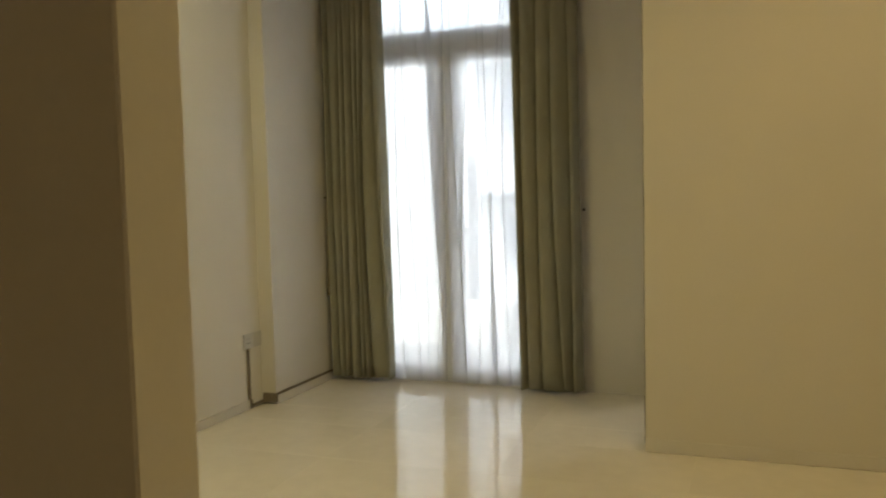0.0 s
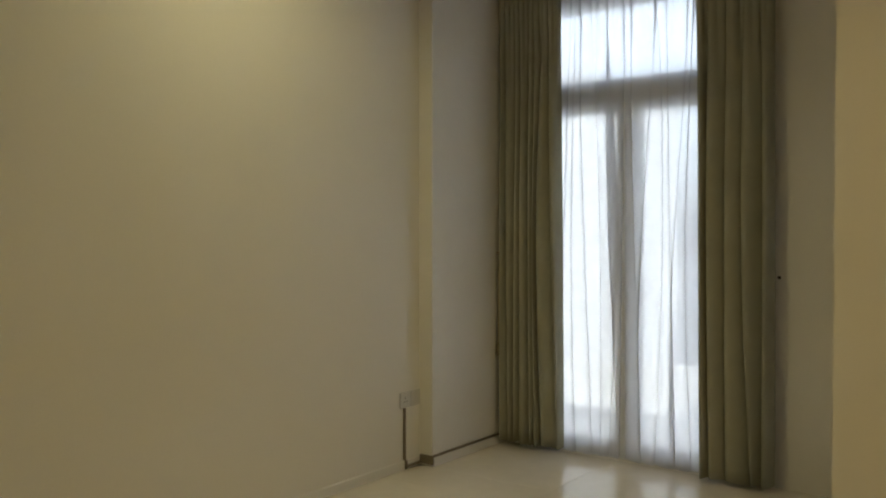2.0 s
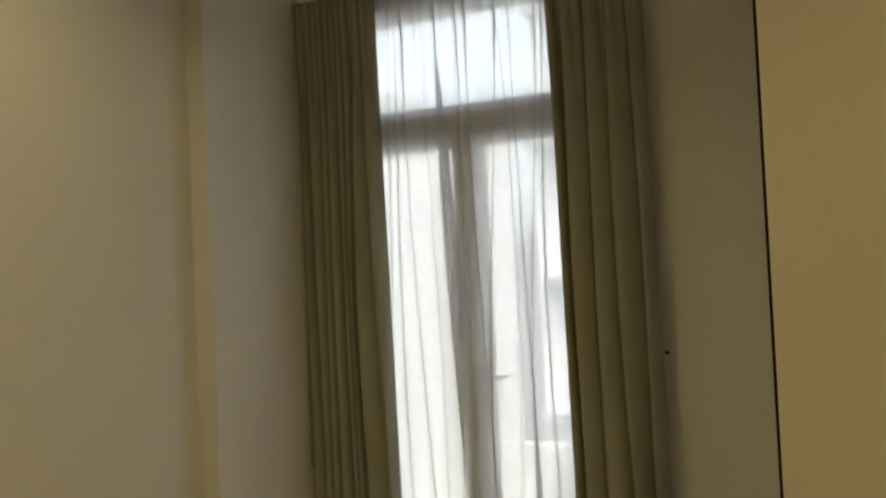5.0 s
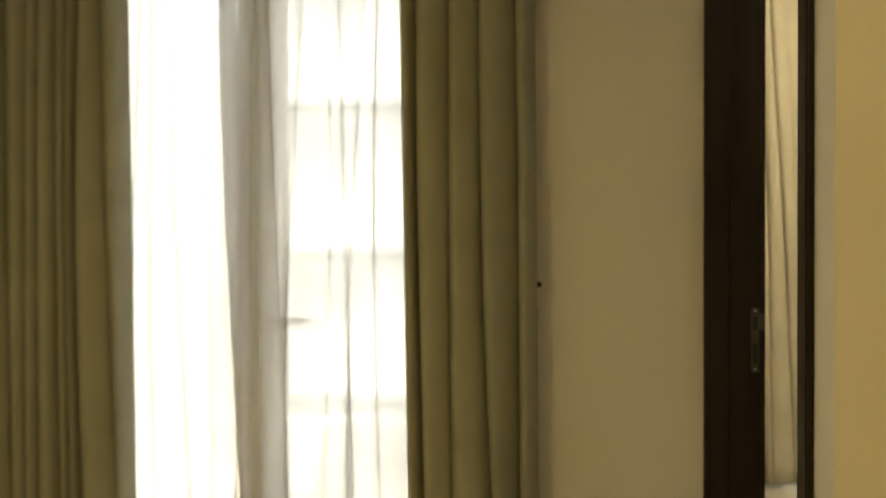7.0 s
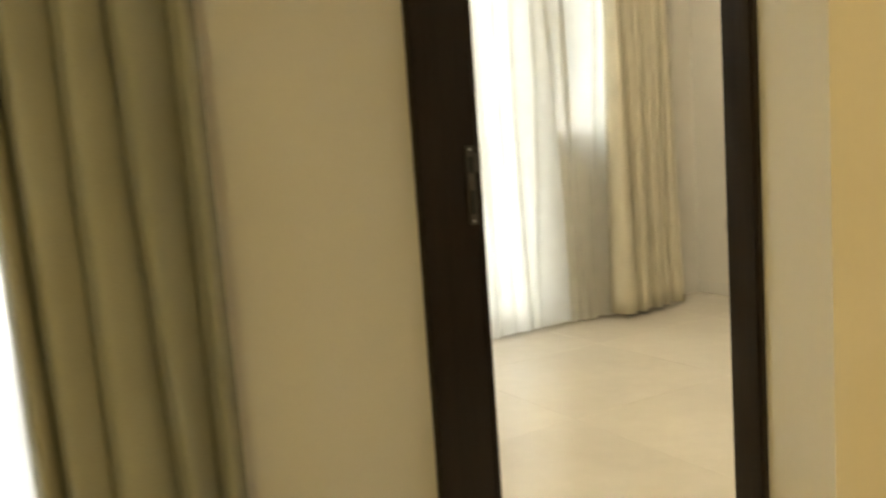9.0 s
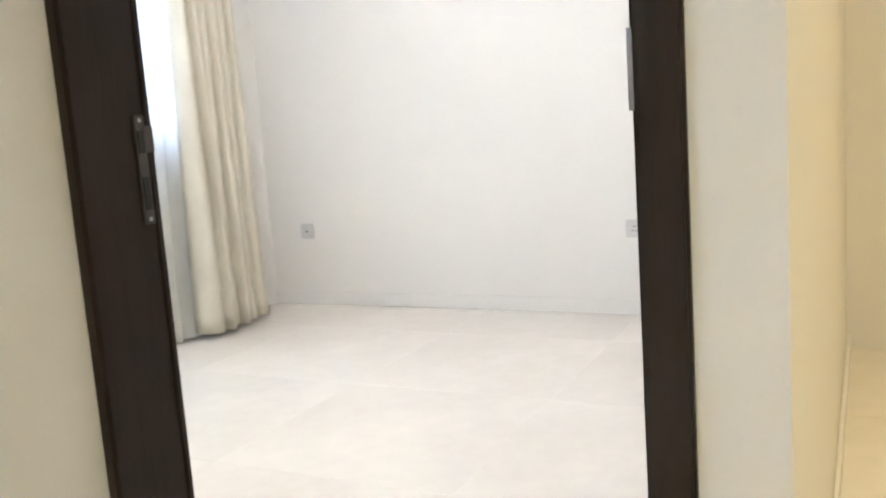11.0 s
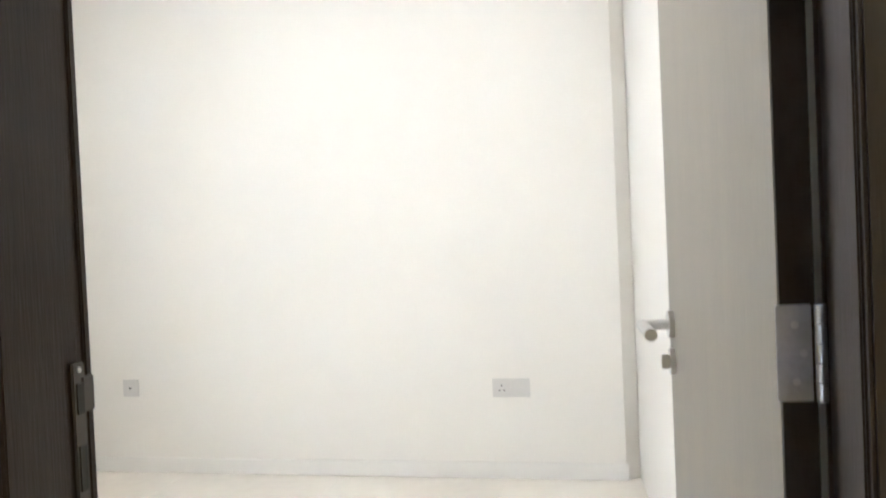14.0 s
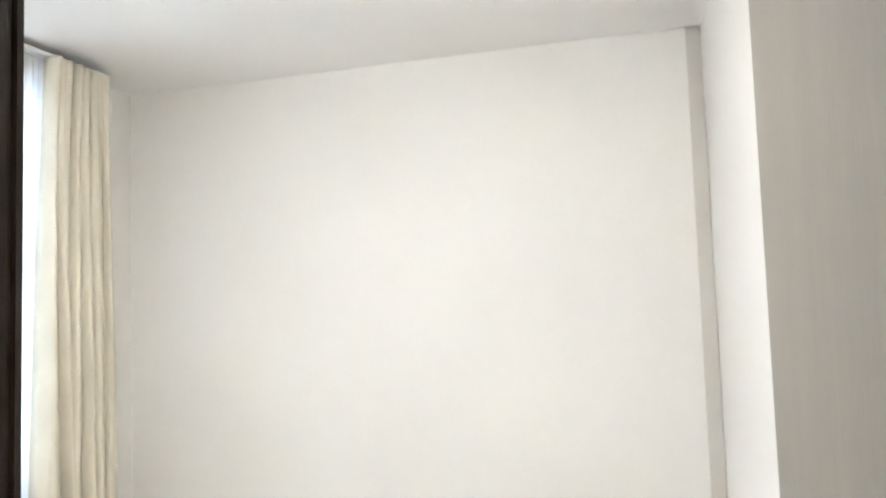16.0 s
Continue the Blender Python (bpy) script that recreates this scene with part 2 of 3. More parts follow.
# skirtings
SK = 0.06
structure("baseboard_partition", box_bm(((0.0, -0.012, 0), (2.6, -0.001, SK)), bevel=0.003), PAINT_SIDE, "low painted skirting", "baseboard")
structure("baseboard_west", box_bm(((XL + 0.001, -2.99, 0), (XL + 0.012, 0.30, 0.05)), bevel=0.003), PAINT_SIDE, "low painted skirting", "baseboard")
structure("baseboard_column", box_bm(((XC + 0.001, 0.30, 0), (XC + 0.012, YF, 0.05)), bevel=0.003), PAINT_SIDE, "low painted skirting", "baseboard")
structure("baseboard_bedroom", box_bm(((BX - 0.014, 0.36, 0), (BX - 0.001, BY, 0.075)), bevel=0.003), PAINT_SIDE, "white painted skirting", "baseboard")


# ---- windows ----
def sash(parent, x0, x1, y, z0, z1, w, d=0.045):
    bm = box_bm(((x0, y, z0), (x0 + w, y + d, z1)), ((x1 - w, y, z0), (x1, y + d, z1)), ((x0 + w, y, z0), (x1 - w, y + d, z0 + w)), ((x0 + w, y, z1 - w), (x1 - w, y + d, z1)), bevel=0.004)
    s = part("sash", bm, FRAME_W, parent)
    g = part("pane", box_bm(((x0 + w - 0.004, y + d * 0.45, z0 + w - 0.004), (x1 - w + 0.004, y + d * 0.45 + 0.006, z1 - w + 0.004))), GLASS, s, "clear glass pane")
    g.visible_shadow = False
    return s


def lever(parent, x, y, z, dx):
    h = part("handle", joined(box_bm(((x - 0.014, y - 0.008, z - 0.07), (x + 0.014, y, z + 0.07)), bevel=0.003), rod_bm((x, y - 0.006, z), (x, y - 0.05, z), 0.009), rod_bm((x - 0.008 * (1 if dx > 0 else -1), y - 0.045, z), (x + dx, y - 0.045, z + 0.004), 0.009)), STEEL, parent, "small metal lever handle", True)
    return h


win1 = thing("window_1", -1.32, 1.12, 0, "white framed double glass door with fanlight, closed", "window", kind="structure")
part("window_frame", box_bm(((OX0, 1.07, 0.0), (OX0 + 0.05, 1.16, OZ)), ((OX1 - 0.05, 1.07, 0.0), (OX1, 1.16, OZ)), ((OX0 + 0.05, 1.07, OZ - 0.05), (OX1 - 0.05, 1.16, OZ)), ((OX0 + 0.05, 1.07, 2.06), (OX1 - 0.05, 1.16, 2.14)), ((OX0 + 0.05, 1.07, 0.0), (OX1 - 0.05, 1.16, 0.02)), bevel=0.004), FRAME_W, win1)
lf = sash(win1, OX0 + 0.05, -1.32, 1.09, 0.022, 2.058, 0.075)
rt = sash(win1, -1.318, OX1 - 0.05, 1.09, 0.022, 2.058, 0.075)
sash(win1, OX0 + 0.05, OX1 - 0.05, 1.10, 2.142, OZ - 0.05, 0.035)
lever(rt, -1.275, 1.09, 0.955, 0.11)

win2 = thing("window_2", 1.3, BY + 0.08, 0, "white framed glass balcony door, closed", "window", kind="structure")
part("window_frame", box_bm(((0.70, BY + 0.04, 0), (0.75, BY + 0.12, 2.62)), ((1.83, BY + 0.04, 0), (1.88, BY + 0.12, 2.62)), ((0.75, BY + 0.04, 2.57), (1.83, BY + 0.12, 2.62)), ((0.75, BY + 0.04, 0), (1.83, BY + 0.12, 0.02)), bevel=0.004), FRAME_W, win2)
sash(win2, 0.75, 1.29, BY + 0.055, 0.022, 2.568, 0.06)
sash(win2, 1.292, 1.83, BY + 0.055, 0.022, 2.568, 0.06)
win3 = thing("window_3", 2.19, BY + 0.08, 0.93, "white framed narrow window, closed", "window", kind="structure")
part("window_frame", box_bm(((1.96, BY + 0.04, 0.93), (1.995, BY + 0.12, 2.62)), ((2.385, BY + 0.04, 0.93), (2.42, BY + 0.12, 2.62)), ((1.995, BY + 0.04, 2.585), (2.385, BY + 0.12, 2.62)), ((1.995, BY + 0.04, 0.93), (2.385, BY + 0.12, 0.965)), bevel=0.004), FRAME_W, win3)
sash(win3, 1.995, 2.385, BY + 0.055, 0.967, 2.583, 0.045)


# ---- curtains ----
def drape_bm(top, bottom, z0, z1, widths, amp0, amp1, seed, pleats=0, rows=40, per=16, over=0.16, flat=0.55, even=0.6, slant=0.25, skew=1.0):
    """A hanging cloth between two lines (x0, x1, y): rounded folds of the given relative widths that part
    at narrow creases, wander towards the hem and gather into small pinch pleats under the heading."""
    rnd = random.Random(seed)
    n = len(widths)
    total = sum(widths)
    low = [sum(widths[:i]) / total for i in range(n + 1)]
    high = [even * i / n + (1 - even) * low[i] for i in range(n + 1)]
    wander = [0.0] + [slant * rnd.uniform(-1, 1) / n for _ in range(n - 1)] + [0.0]
    depth = [rnd.uniform(0.55, 1.15) for _ in range(n)]
    twist = [rnd.uniform(0, 6.28) for _ in range(n)]
    verts, faces = [], []
    cols = n * per
    for r in range(rows + 1):
        v = (r / rows) ** 1.35
        z = z1 + (z0 - z1) * v
        e = min(1.0, v / 0.55)
        e = e * e * (3 - 2 * e)
        x0, x1, y = (top[i] + (bottom[i] - top[i]) * v for i in range(3))
        edge = [high[i] + (low[i] - high[i]) * e + wander[i] * math.sin(3.3 * v + i) for i in range(n + 1)]
        pin = max(0.0, 1 - v / 0.3) ** 1.5
        for c in range(cols + 1):
            i = min(c // per, n - 1)
            t = c / per - i
            w = edge[i + 1] - edge[i]
            u = edge[i] + w * t
            a = (amp0 + (amp1 - amp0) * e) * depth[i]
            ridge = math.sin(math.pi * t ** skew) ** flat if 0 < t < 1 else 0.0
            lap = over * (1 + 0.5 * math.sin(twist[i] + 2.2 * v))
            x = x0 + (x1 - x0) * (u - lap * w * math.sin(2 * math.pi * t))
            soft = 0.10 * a * math.sin(2 * math.pi * t * 1.5 + twist[i] + 2 * v)
            pinch = 0.020 * pin * abs(math.sin(math.pi * pleats * u)) ** 3 if pleats else 0.0
            if pleats:
                x -= (x1 - x0) * 0.27 / pleats * pin * math.sin(2 * math.pi * pleats * u)
            hem = 0.006 * math.sin(twist[i] + 3 * t) * (v > 0.97)
            verts.append((x, y + a * (1 - 2 * ridge) + soft - pinch + 0.005 * math.sin(5 * v + 3 * u), z + hem))
    for r in range(rows):
        for c in range(cols):
            i = r * (cols + 1) + c
            faces.append((i, i + 1, i + cols + 2, i + cols + 1))
    me = bpy.data.meshes.new("tmp")
    me.from_pydata(verts, [], faces)
    bm = bmesh.new()
    bm.from_mesh(me)
    bpy.data.meshes.remove(me)
    return bm


def gathers(n, seed, lo=0.5, hi=1.7):
    rnd = random.Random(seed)
    return [rnd.uniform(lo, hi) for _ in range(n)]


def curtain(label, group, material, top, bottom, z0, z1, widths, amp0, amp1, seed, thick=0.003, name="curtain", **kw):
    root = thing(name, (top[0] + top[1]) / 2, top[2], z0, label, "curtain", group)
    cloth = part("fabric", drape_bm(top, bottom, z0, z1, widths, amp0, amp1, seed, **kw), material, root, "", True)
    if thick:
        so = cloth.modifiers.new("cloth thickness", "SOLIDIFY")
        so.thickness = thick
    hooks = rod_bm((top[0] + 0.01, top[2], z1 + 0.004), (top[1] - 0.01, top[2], z1 + 0.004), 0.006, 8)
    part("heading_tape", hooks, PLASTIC, root, "pale gathered heading tape")
    return root


curtain("olive-grey fabric curtain drawn to the side of the window", "hall drapes", DRAPE, (-2.10, -1.70, 0.965), (-2.09, -1.675, 0.955), 0.03, 2.722, (0.8, 1.4, 0.7, 1.6, 0.7, 1.1, 2.0, 1.0), 0.018, 0.034, 3, pleats=12, over=0.08, flat=1.2, slant=0.6, skew=0.7)
curtain("olive-grey fabric curtain gathered beside the bare wall", "hall drapes", DRAPE, (-0.885, -0.49, 0.95), (-0.835, -0.47, 0.92), 0.025, 2.722, (0.9, 1.9, 2.7, 1.2, 1.1), 0.020, 0.036, 11, pleats=11, over=0.08, flat=1.15, slant=0.7, skew=0.6)
curtain("white sheer curtain half hanging over the glass door", "hall sheers", SHEER, (-1.80, -1.31, 1.012), (-1.80, -1.34, 1.012), 0.018, 2.722, gathers(8, 5), 0.007, 0.013, 5, pleats=9, thick=0, over=0.15, flat=1.1, slant=0.9, per=20, name="sheer_curtain")
curtain("white sheer curtain half hanging over the glass door", "hall sheers", SHEER, (-1.315, -0.78, 1.012), (-1.30, -0.78, 1.012), 0.018, 2.722, gathers(8, 9), 0.007, 0.013, 8, pleats=9, thick=0, over=0.15, flat=1.1, slant=0.9, per=20, name="sheer_curtain")
curtain("cream fabric curtain gathered in the bedroom corner", "bedroom drapes", DRAPE_BED, (2.27, 2.60, 2.86), (2.17, 2.71, 2.84), 0.03, 2.685, (2.0, 0.7, 1.6, 0.8, 2.0, 1.1), 0.03, 0.055, 21, pleats=10, over=0.12, flat=1.2, slant=0.9, skew=0.7)
curtain("cream fabric curtain hanging beside the bedroom door", "bedroom drapes", DRAPE_BED, (0.30, 0.79, 2.84), (0.30, 0.92, 2.80), 0.03, 2.685, gathers(7, 23), 0.025, 0.04, 23, pleats=13)
curtain("cream white sheer curtain hanging to the bedroom floor", "bedroom sheers", SHEER_BED, (0.72, 2.45, 2.93), (0.72, 2.45, 2.91), 0.022, 2.685, gathers(17, 27), 0.012, 0.022, 27, pleats=32, over=0.15, flat=1.0, slant=0.6, thick=0, name="sheer_curtain")

tie = thing("curtain_tieback", XC, 0.948, 1.17, "brown-grey cord tieback hanging loose beside the curtain", "tieback")
part("hook", rod_bm((XC + 0.0005, 0.948, 1.17), (XC + 0.035, 0.948, 1.175), 0.006, 12), CORD, tie)
for dy, low in ((-0.010, 0.62), (0.010, 0.70)):
    part("cord", joined(rod_bm((XC + 0.024, 0.948, 1.172), (XC + 0.022, 0.948 + dy, 1.05), 0.006, 10), rod_bm((XC + 0.022, 0.948 + dy, 1.055), (XC + 0.018, 0.948 + dy * 1.2, low), 0.006, 10)), CORD, tie, "", True)
    part("tassel", rod_bm((XC + 0.018, 0.948 + dy * 1.2, low + 0.005), (XC + 0.018, 0.948 + dy * 1.2, low - 0.07), 0.009, 12, 0.014), CORD, tie, "", True)


def track(x0, x1, y, z):
    root = thing("curtain_track", (x0 + x1) / 2, y, z, "slim white curtain track fixed overhead", "curtain track")
    part("rail", box_bm(((x0, y - 0.022, z - 0.004), (x1, y + 0.06, z + 0.012)), bevel=0.003), FRAME_W, root)
    for x in (x0 - 0.006, x1):
        part("end_cap", box_bm(((x, y - 0.024, z - 0.006), (x + 0.006, y + 0.062, z + 0.012)), bevel=0.002), PLASTIC, root)
    return root


track(-2.09, -0.45, 0.962, 2.726)
track(0.25, 2.66, 2.90, 2.697)

# ---- bedroom door ----
df = thing("door_frame", 0.07, 0.575, 0, "dark wenge wood door frame with rebate", "door frame", kind="structure")
part("jamb", box_bm(((-0.004, DY1, 0), (0.06, DY1 + 0.02, DZ)), ((0.06, DY1 + 0.008, 0), (WT + 0.004, DY1 + 0.02, DZ)), bevel=0.002), WOOD, df)
part("jamb", box_bm(((-0.004, DY0 - 0.02, 0), (0.085, DY0, DZ)), ((0.085, DY0 - 0.02, 0), (WT + 0.004, DY0 - 0.008, DZ)), bevel=0.002), WOOD, df)
part("head", box_bm(((-0.004, DY0 - 0.02, DZ), (WT + 0.004, DY1 + 0.02, DZ + 0.02))), WOOD, df)
for x0, x1 in ((-0.016, -0.001), (WT + 0.001, WT + 0.014)):
    part("casing", box_bm(((max(x0, -0.0065), DY1 + 0.004, 0), (x1, 1.0345, DZ + 0.06)), bevel=0.002), WOOD, df)
    part("casing", box_bm(((x0, 0.097, 0), (x1, DY0 - 0.004, DZ + 0.06)), bevel=0.004), WOOD, df)
    part("casing", box_bm(((x0, DY0 - 0.004, DZ + 0.002), (x1, DY1 + 0.004, DZ + 0.06)), bevel=0.004), WOOD, df)
sp = part("strike_plate", box_bm(((0.119, DY1 + 0.003, 0.825), (0.143, DY1 + 0.007, 1.008)), ((0.135, DY1 + 0.001, 0.945), (0.158, DY1 + 0.006, 0.99)), bevel=0.0015), STEEL_DARK, df, "dull metal strike plate")
for hz0, hz1 in ((0.945, 0.982), (0.85, 0.905)):
    part("latch_hole", box_bm(((0.124, DY1 + 0.001, hz0), (0.137, DY1 + 0.004, hz1))), DARK, sp)
for hz in (0.834, 0.999):
    part("screw", rod_bm((0.131, DY1 + 0.0015, hz), (0.131, DY1 + 0.004, hz), 0.0035, 12), STEEL, sp)

door = thing("door_1", 0, 0, 0, "grey-beige laminate door standing wide open", "door", kind="structure")
LW, LT = 0.80, 0.038
part("leaf", box_bm(((0.004, -LT / 2, 0.008), (LW, LT / 2, DZ - 0.006)), bevel=0.0015), LEAF, door)
part("edge_band", box_bm(((0.001, -LT / 2 + 0.001, 0.008), (0.0038, LT / 2 - 0.001, DZ - 0.006))), WOOD, door, "dark hinge edge")


def door_handle(side):
    y = side * LT / 2
    rose = part("rosette", rod_bm((LW - 0.045, y, 0.950), (LW - 0.045, y + side * 0.01, 0.950), 0.026, 28), STEEL, door, "round brushed steel rosette", False)
    bm = joined(rod_bm((LW - 0.045, y + side * 0.008, 0.950), (LW - 0.045, y + side * 0.062, 0.950), 0.010, 20), rod_bm((LW - 0.035, y + side * 0.058, 0.950), (LW - 0.175, y + side * 0.058, 0.947), 0.0115, 20))
    part("lever", bm, STEEL, rose, "brushed steel lever", False)
    lock = part("lock_rosette", rod_bm((LW - 0.045, y, 0.878), (LW - 0.045, y + side * 0.009, 0.878), 0.025, 28), STEEL, door, "round lock rosette", False)
    part("thumb_turn", box_bm(((LW - 0.050, y + side * 0.009, 0.864), (LW - 0.040, y + side * 0.024, 0.892)), bevel=0.002), STEEL, lock, "small thumb turn")


door_handle(1)
for hz in (0.25, 1.006, 1.78):
    h = part("hinge", box_bm(((0.0005, -LT / 2 + 0.006, hz - 0.051), (-0.0015, LT / 2 + 0.004, hz + 0.051)), bevel=0.0005), HINGE_M, door, "brushed steel butt hinge")
    for k in range(5):
        part("knuckle", rod_bm((-0.004, -LT / 2 - 0.002, hz - 0.051 + k * 0.0206), (-0.004, -LT / 2 - 0.002, hz - 0.051 + k * 0.0206 + 0.0192), 0.006, 14), STEEL, h)
    for k in (-0.03, 0.0, 0.03):
        part("screw", rod_bm((-0.0016, 0.004 * (1 if k else -1), hz + k), (-0.0026, 0.004 * (1 if k else -1), hz + k), 0.004, 12), STEEL, h)
door.matrix_world = pose(0.152, 0.174, 0, 0, 0, 5.2)


# ---- sockets ----
def socket(label, m, kinds, group):
    root = thing("wall_socket", 0, 0, 0, label, "socket", group)
    for i, kd in enumerate(kinds):
        x = (i - (len(kinds) - 1) / 2) * 0.0865
        p = part("plate", box_bm(((x - 0.043, -0.011, -0.043), (x + 0.043, -0.0005, 0.043)), bevel=0.003), PLASTIC, root, "white plastic plate")
        if kd == "socket":
            for hx, hz, w, h in ((0, 0.011, 0.0045, 0.009), (-0.011, -0.011, 0.008, 0.0045), (0.011, -0.011, 0.008, 0.0045)):
                part("pin_hole", box_bm(((x + hx - w / 2, -0.0117, hz - h / 2), (x + hx + w / 2, -0.0105, hz + h / 2))), DARK, p)
            part("switch", box_bm(((x + 0.020, -0.0135, 0.014), (x + 0.030, -0.0105, 0.032)), bevel=0.001), PLASTIC, p)
        elif kd == "aerial":
            part("jack", rod_bm((x, -0.010, 0), (x, -0.016, 0), 0.005, 14), DARK, p, "dark aerial jack")
        else:
            for hx in (-0.03, 0.03):
                part("screw", rod_bm((x + hx, -0.0105, 0), (x + hx, -0.0118, 0), 0.003, 10), PLASTIC, p)
    root.matrix_world = m
    return root


socket("double wall plate with power socket above a conduit", pose(XL, 0.213, 0.382, 0, 0, 90), ("socket", "blank"), "wall sockets")
socket("double wall plate with power socket on white wall", pose(BX, 0.874, 0.418, 0, 0, -90), ("socket", "blank"), "wall sockets")
socket("single wall plate with aerial jack near the curtain", pose(BX, 2.803, 0.424, 0, 0, -90), ("aerial",), "wall sockets")

cond = thing("cable_conduit", XL, 0.165, 0, "thin grey-brown cable conduit running down to floor", "conduit")
part("riser", box_bm(((XL + 0.0005, 0.157, 0.052), (XL + 0.014, 0.171, 0.338)), ((XL + 0.0125, 0.157, 0.004), (XL + 0.024, 0.171, 0.054)), bevel=0.002), CONDUIT, cond)
part("floor_run", box_bm(((XL + 0.0125, 0.171, 0.012), (XL + 0.024, 0.288, 0.026)), bevel=0.002), CONDUIT, cond)
part("corner_run", box_bm(((XL + 0.0125, 0.288, 0.012), (XC + 0.014, 0.300, 0.062)), bevel=0.002), CONDUIT, cond)
part("column_run", box_bm(((XC + 0.0005, 0.302, 0.052), (XC + 0.013, YF - 0.001, 0.064)), bevel=0.002), CONDUIT, cond)

knob = thing("curtain_hook", -0.473, YF, 1.07, "small dark curtain tieback hook on the wall", "hook")
part("stem", rod_bm((-0.473, YF - 0.0005, 1.07), (-0.473, YF - 0.014, 1.07), 0.005, 12), DARK, knob)
part("knob", rod_bm((-0.473, YF - 0.013, 1.07), (-0.473, YF - 0.022, 1.07), 0.008, 16), DARK, knob)


# ---- ceiling lamps ----
def downlight(x, y, z):
    root = thing("downlight", x, y, z, "recessed round white ceiling downlight, lit warm", "downlight", "ceiling downlights")
    ring = bmesh.new()
    prof = [(0.052, 0.0), (0.056, -0.006), (0.068, -0.007), (0.072, -0.001)]
    n = 32
    rows = [[ring.verts.new((x + r * math.cos(2 * math.pi * i / n), y + r * math.sin(2 * math.pi * i / n), z + h)) for i in range(n)] for r, h in prof]
    for a, b in zip(rows, rows[1:]):
        for i in range(n):
            ring.faces.new((a[i], a[(i + 1) % n], b[(i + 1) % n], b[i]))
    part("trim_ring", ring, FRAME_W, root)
    part("diffuser", rod_bm((x, y, z - 0.0005), (x, y, z - 0.003), 0.05, 32), LAMPGLOW, root)
    return root


for lx, ly, lw, ls, lc in HALL_LAMPS:
    downlight(lx, ly, HC)

# fill lamp added out of view; the bedroom's own source is unknown
drum = thing("added_ceiling_lamp", 0.98, 1.6, BC, "unseen round surface lamp, added to light the bedroom", "ceiling lamp")
part("base", rod_bm((0.98, 1.6, BC - 0.0005), (0.98, 1.6, BC - 0.02), 0.15, 40), FRAME_W, drum)
part("diffuser", rod_bm((0.98, 1.6, BC - 0.0205), (0.98, 1.6, BC - 0.085), 0.16, 40, 0.15), DRUMGLOW, drum, "glowing diffuser of the added lamp")

# ---- outside: balcony, street, house opposite ----
structure("balcony_floor", box_bm(((-2.6, YO, -0.12), (0.0, 3.1, -0.02))), SCREED, "pale tiled balcony floor", "balcony")
structure("balcony_wall", box_bm(((-2.6, YO, -0.12), (-2.45, 4.7, 2.6))), FACADE, "pale rendered balcony side wall", "wall")
structure("balcony_kerb", box_bm(((-2.45, 2.98, -0.02), (0.0, 3.1, 0.24)), bevel=0.006), FACADE, "low pale balcony kerb", "kerb")
structure("ground", box_bm(((-120, -60, -8.3), (120, 400, -8.0))), ASPHALT, "grey asphalt street far below", "ground")


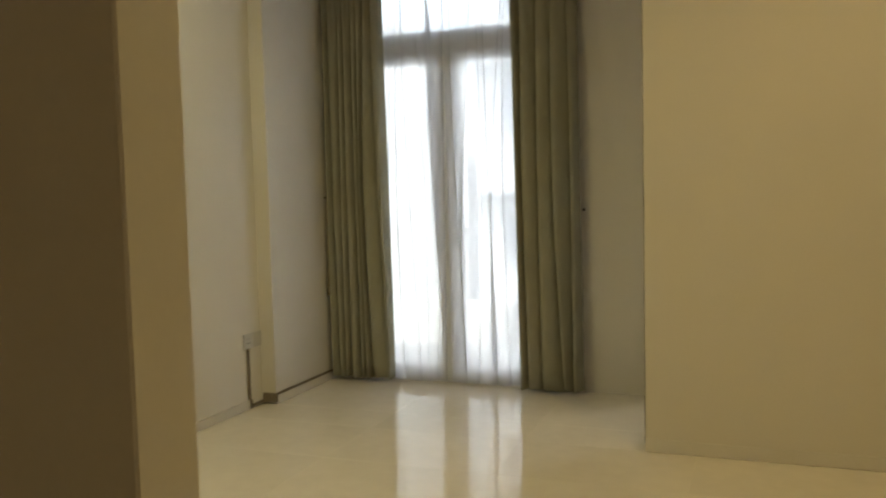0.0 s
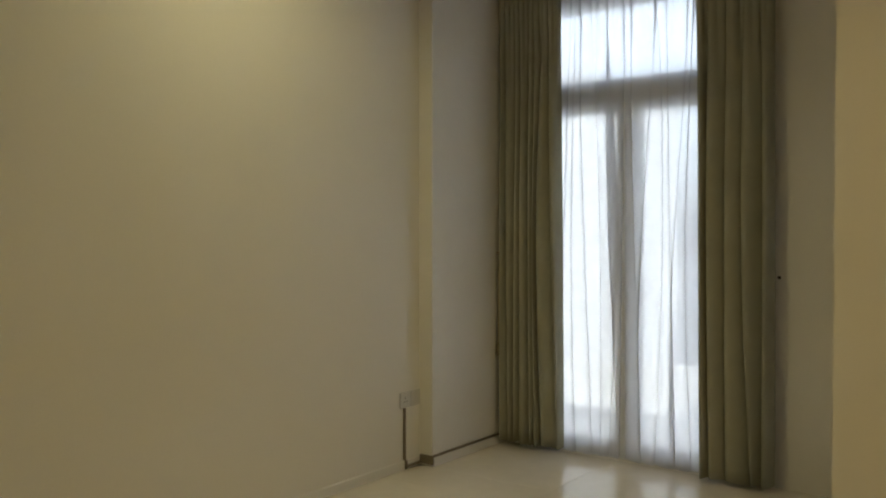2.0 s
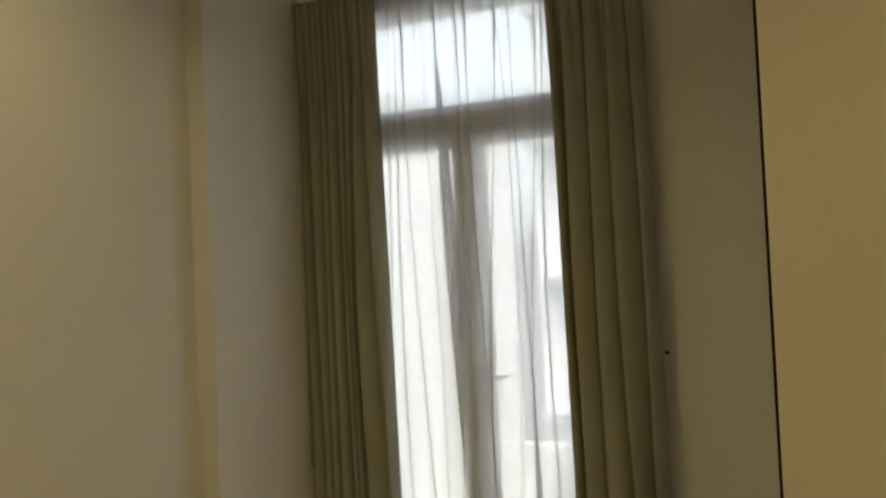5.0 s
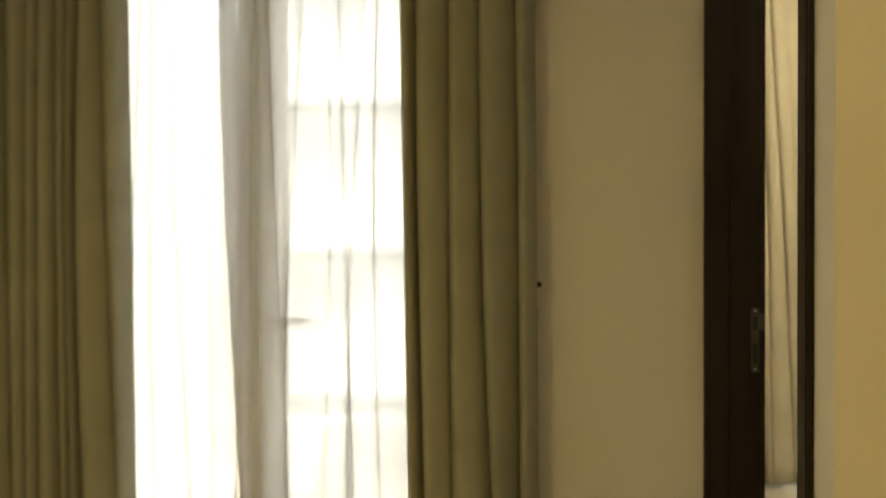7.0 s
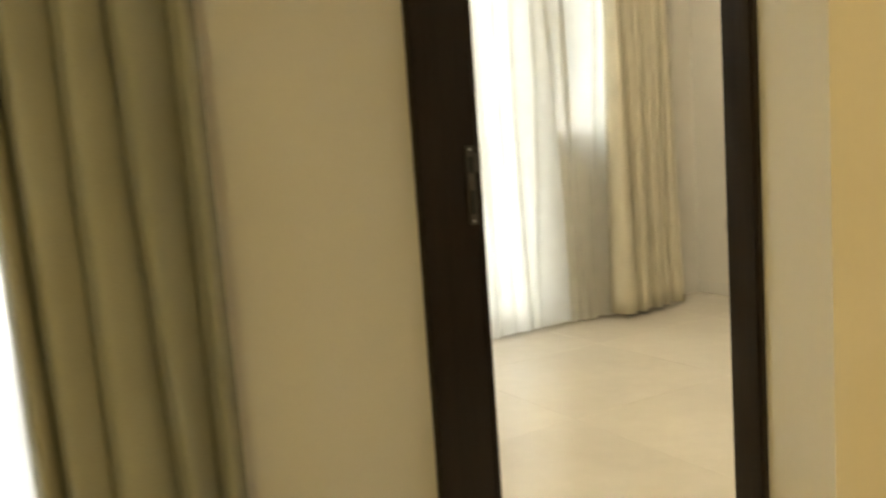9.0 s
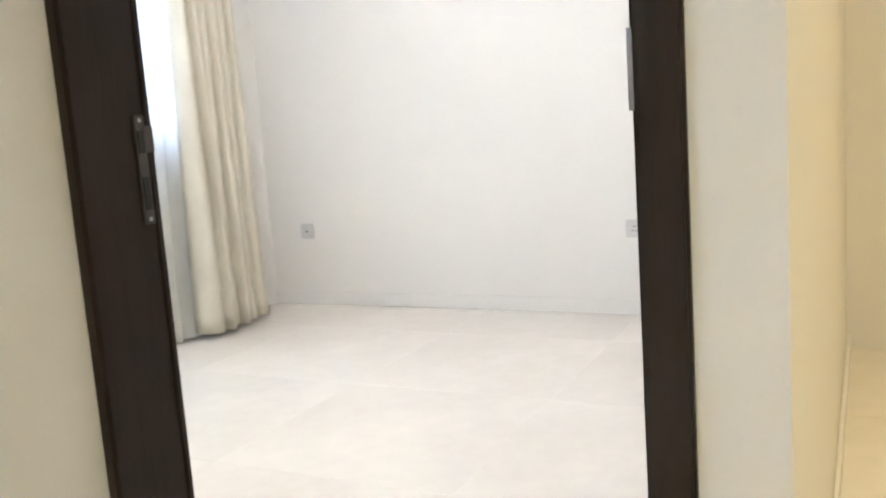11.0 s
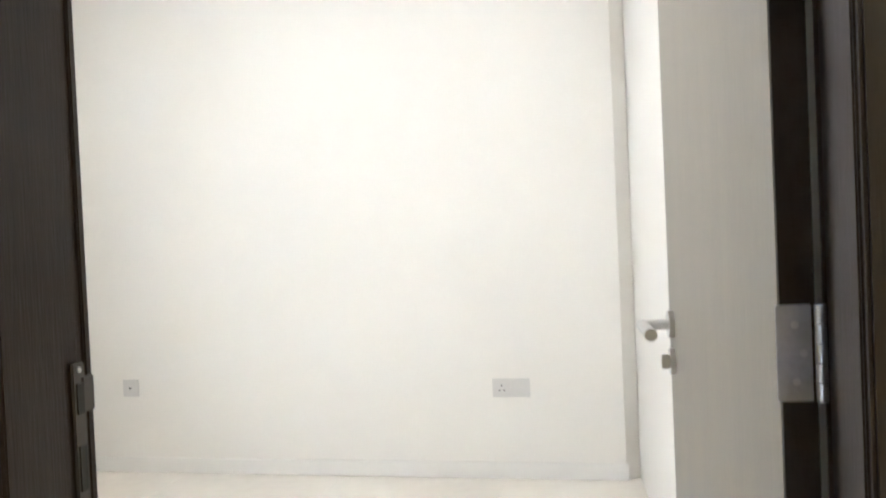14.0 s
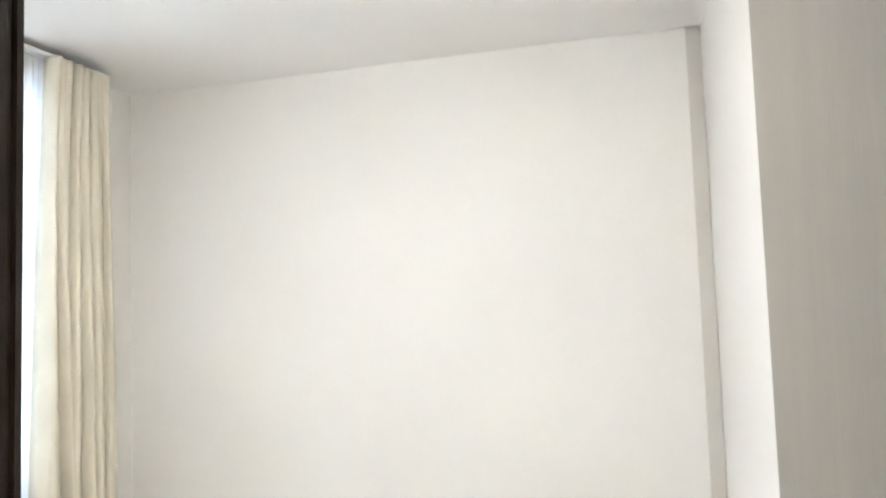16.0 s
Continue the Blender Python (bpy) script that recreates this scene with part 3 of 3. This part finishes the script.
def house(x0, x1, y, z0, storeys, label):
    root = thing("apartment_building", (x0 + x1) / 2, y, z0, label, "building")
    h = 3.2
    part("wall", box_bm(((x0, y, z0), (x1, y + 9, z0 + storeys * h))), FACADE, root)
    part("roof", box_bm(((x0 - 0.3, y - 0.35, z0 + storeys * h), (x1 + 0.3, y + 9, z0 + storeys * h + 0.35))), GREYBAND, root)
    rnd = random.Random(4)
    for s in range(storeys):
        z = z0 + s * h
        part("ledge", box_bm(((x0, y - 0.45, z + 2.55), (x1, y, z + 2.75)), bevel=0.02), GREYBAND, root)
        n = int((x1 - x0) / 3.0)
        for i in range(n):
            x = x0 + 1.5 + i * 3.0
            w = part("window", box_bm(((x - 0.88, y - 0.04, z + 0.72), (x + 0.88, y + 0.03, z + 0.79)), ((x - 0.88, y - 0.04, z + 2.13), (x + 0.88, y + 0.03, z + 2.20)), ((x - 0.88, y - 0.04, z + 0.79), (x - 0.81, y + 0.03, z + 2.13)), ((x + 0.81, y - 0.04, z + 0.79), (x + 0.88, y + 0.03, z + 2.13)), ((x - 0.03, y - 0.04, z + 0.79), (x + 0.03, y + 0.03, z + 2.13))), FRAME_W, root)
            part("pane", box_bm(((x - 0.81, y - 0.012, z + 0.79), (x + 0.81, y - 0.004, z + 2.13))), FARGLASS, w)
            if rnd.random() < 0.5:
                part("air_conditioner", box_bm(((x + 0.98, y - 0.42, z + 0.15), (x + 1.78, y - 0.0005, z + 0.70)), bevel=0.02), GREYBAND, root)
    return root


house(-6.43, 17.57, 17.0, -8.0, 5, "pale apartment building opposite with grey window bands")

# ---- floor tiles ----
TS, GAP = 0.80, 0.001
tile_me = {}


def tile(x0, y0, x1, y1):
    key = (round(x1 - x0, 4), round(y1 - y0, 4))
    if key not in tile_me:
        bm = box_bm(((0, 0, -0.009), (key[0], key[1], 0.0)), bevel=0.0004)
        me = bpy.data.meshes.new("tile")
        bm.to_mesh(me)
        bm.free()
        me.materials.append(TILE)
        tile_me[key] = me
    ob = new("tile", tile_me[key])
    ob.parent = floor
    ob.location = (x0, y0, 0)


def pave(rx0, ry0, rx1, ry1, ox, oy):
    i0, j0 = math.floor((rx0 - ox) / TS), math.floor((ry0 - oy) / TS)
    i = i0
    while ox + i * TS < rx1:
        j = j0
        while oy + j * TS < ry1:
            x0, x1 = max(rx0, ox + i * TS) + GAP / 2, min(rx1, ox + (i + 1) * TS) - GAP / 2
            y0, y1 = max(ry0, oy + j * TS) + GAP / 2, min(ry1, oy + (j + 1) * TS) - GAP / 2
            if x1 - x0 > 0.01 and y1 - y0 > 0.01:
                tile(x0, y0, x1, y1)
            j += 1
        i += 1


pave(XL, -6.3, 2.6, 0.0, -0.575, -0.495)
pave(XL, 0.0, 0.0, YF, -0.575, -0.495)
pave(0.0, DY0 - 0.02, WT, DY1 + 0.02, -0.575, -0.495)
pave(WT, 0.06, 3.1, BY, 0.145, 0.105)
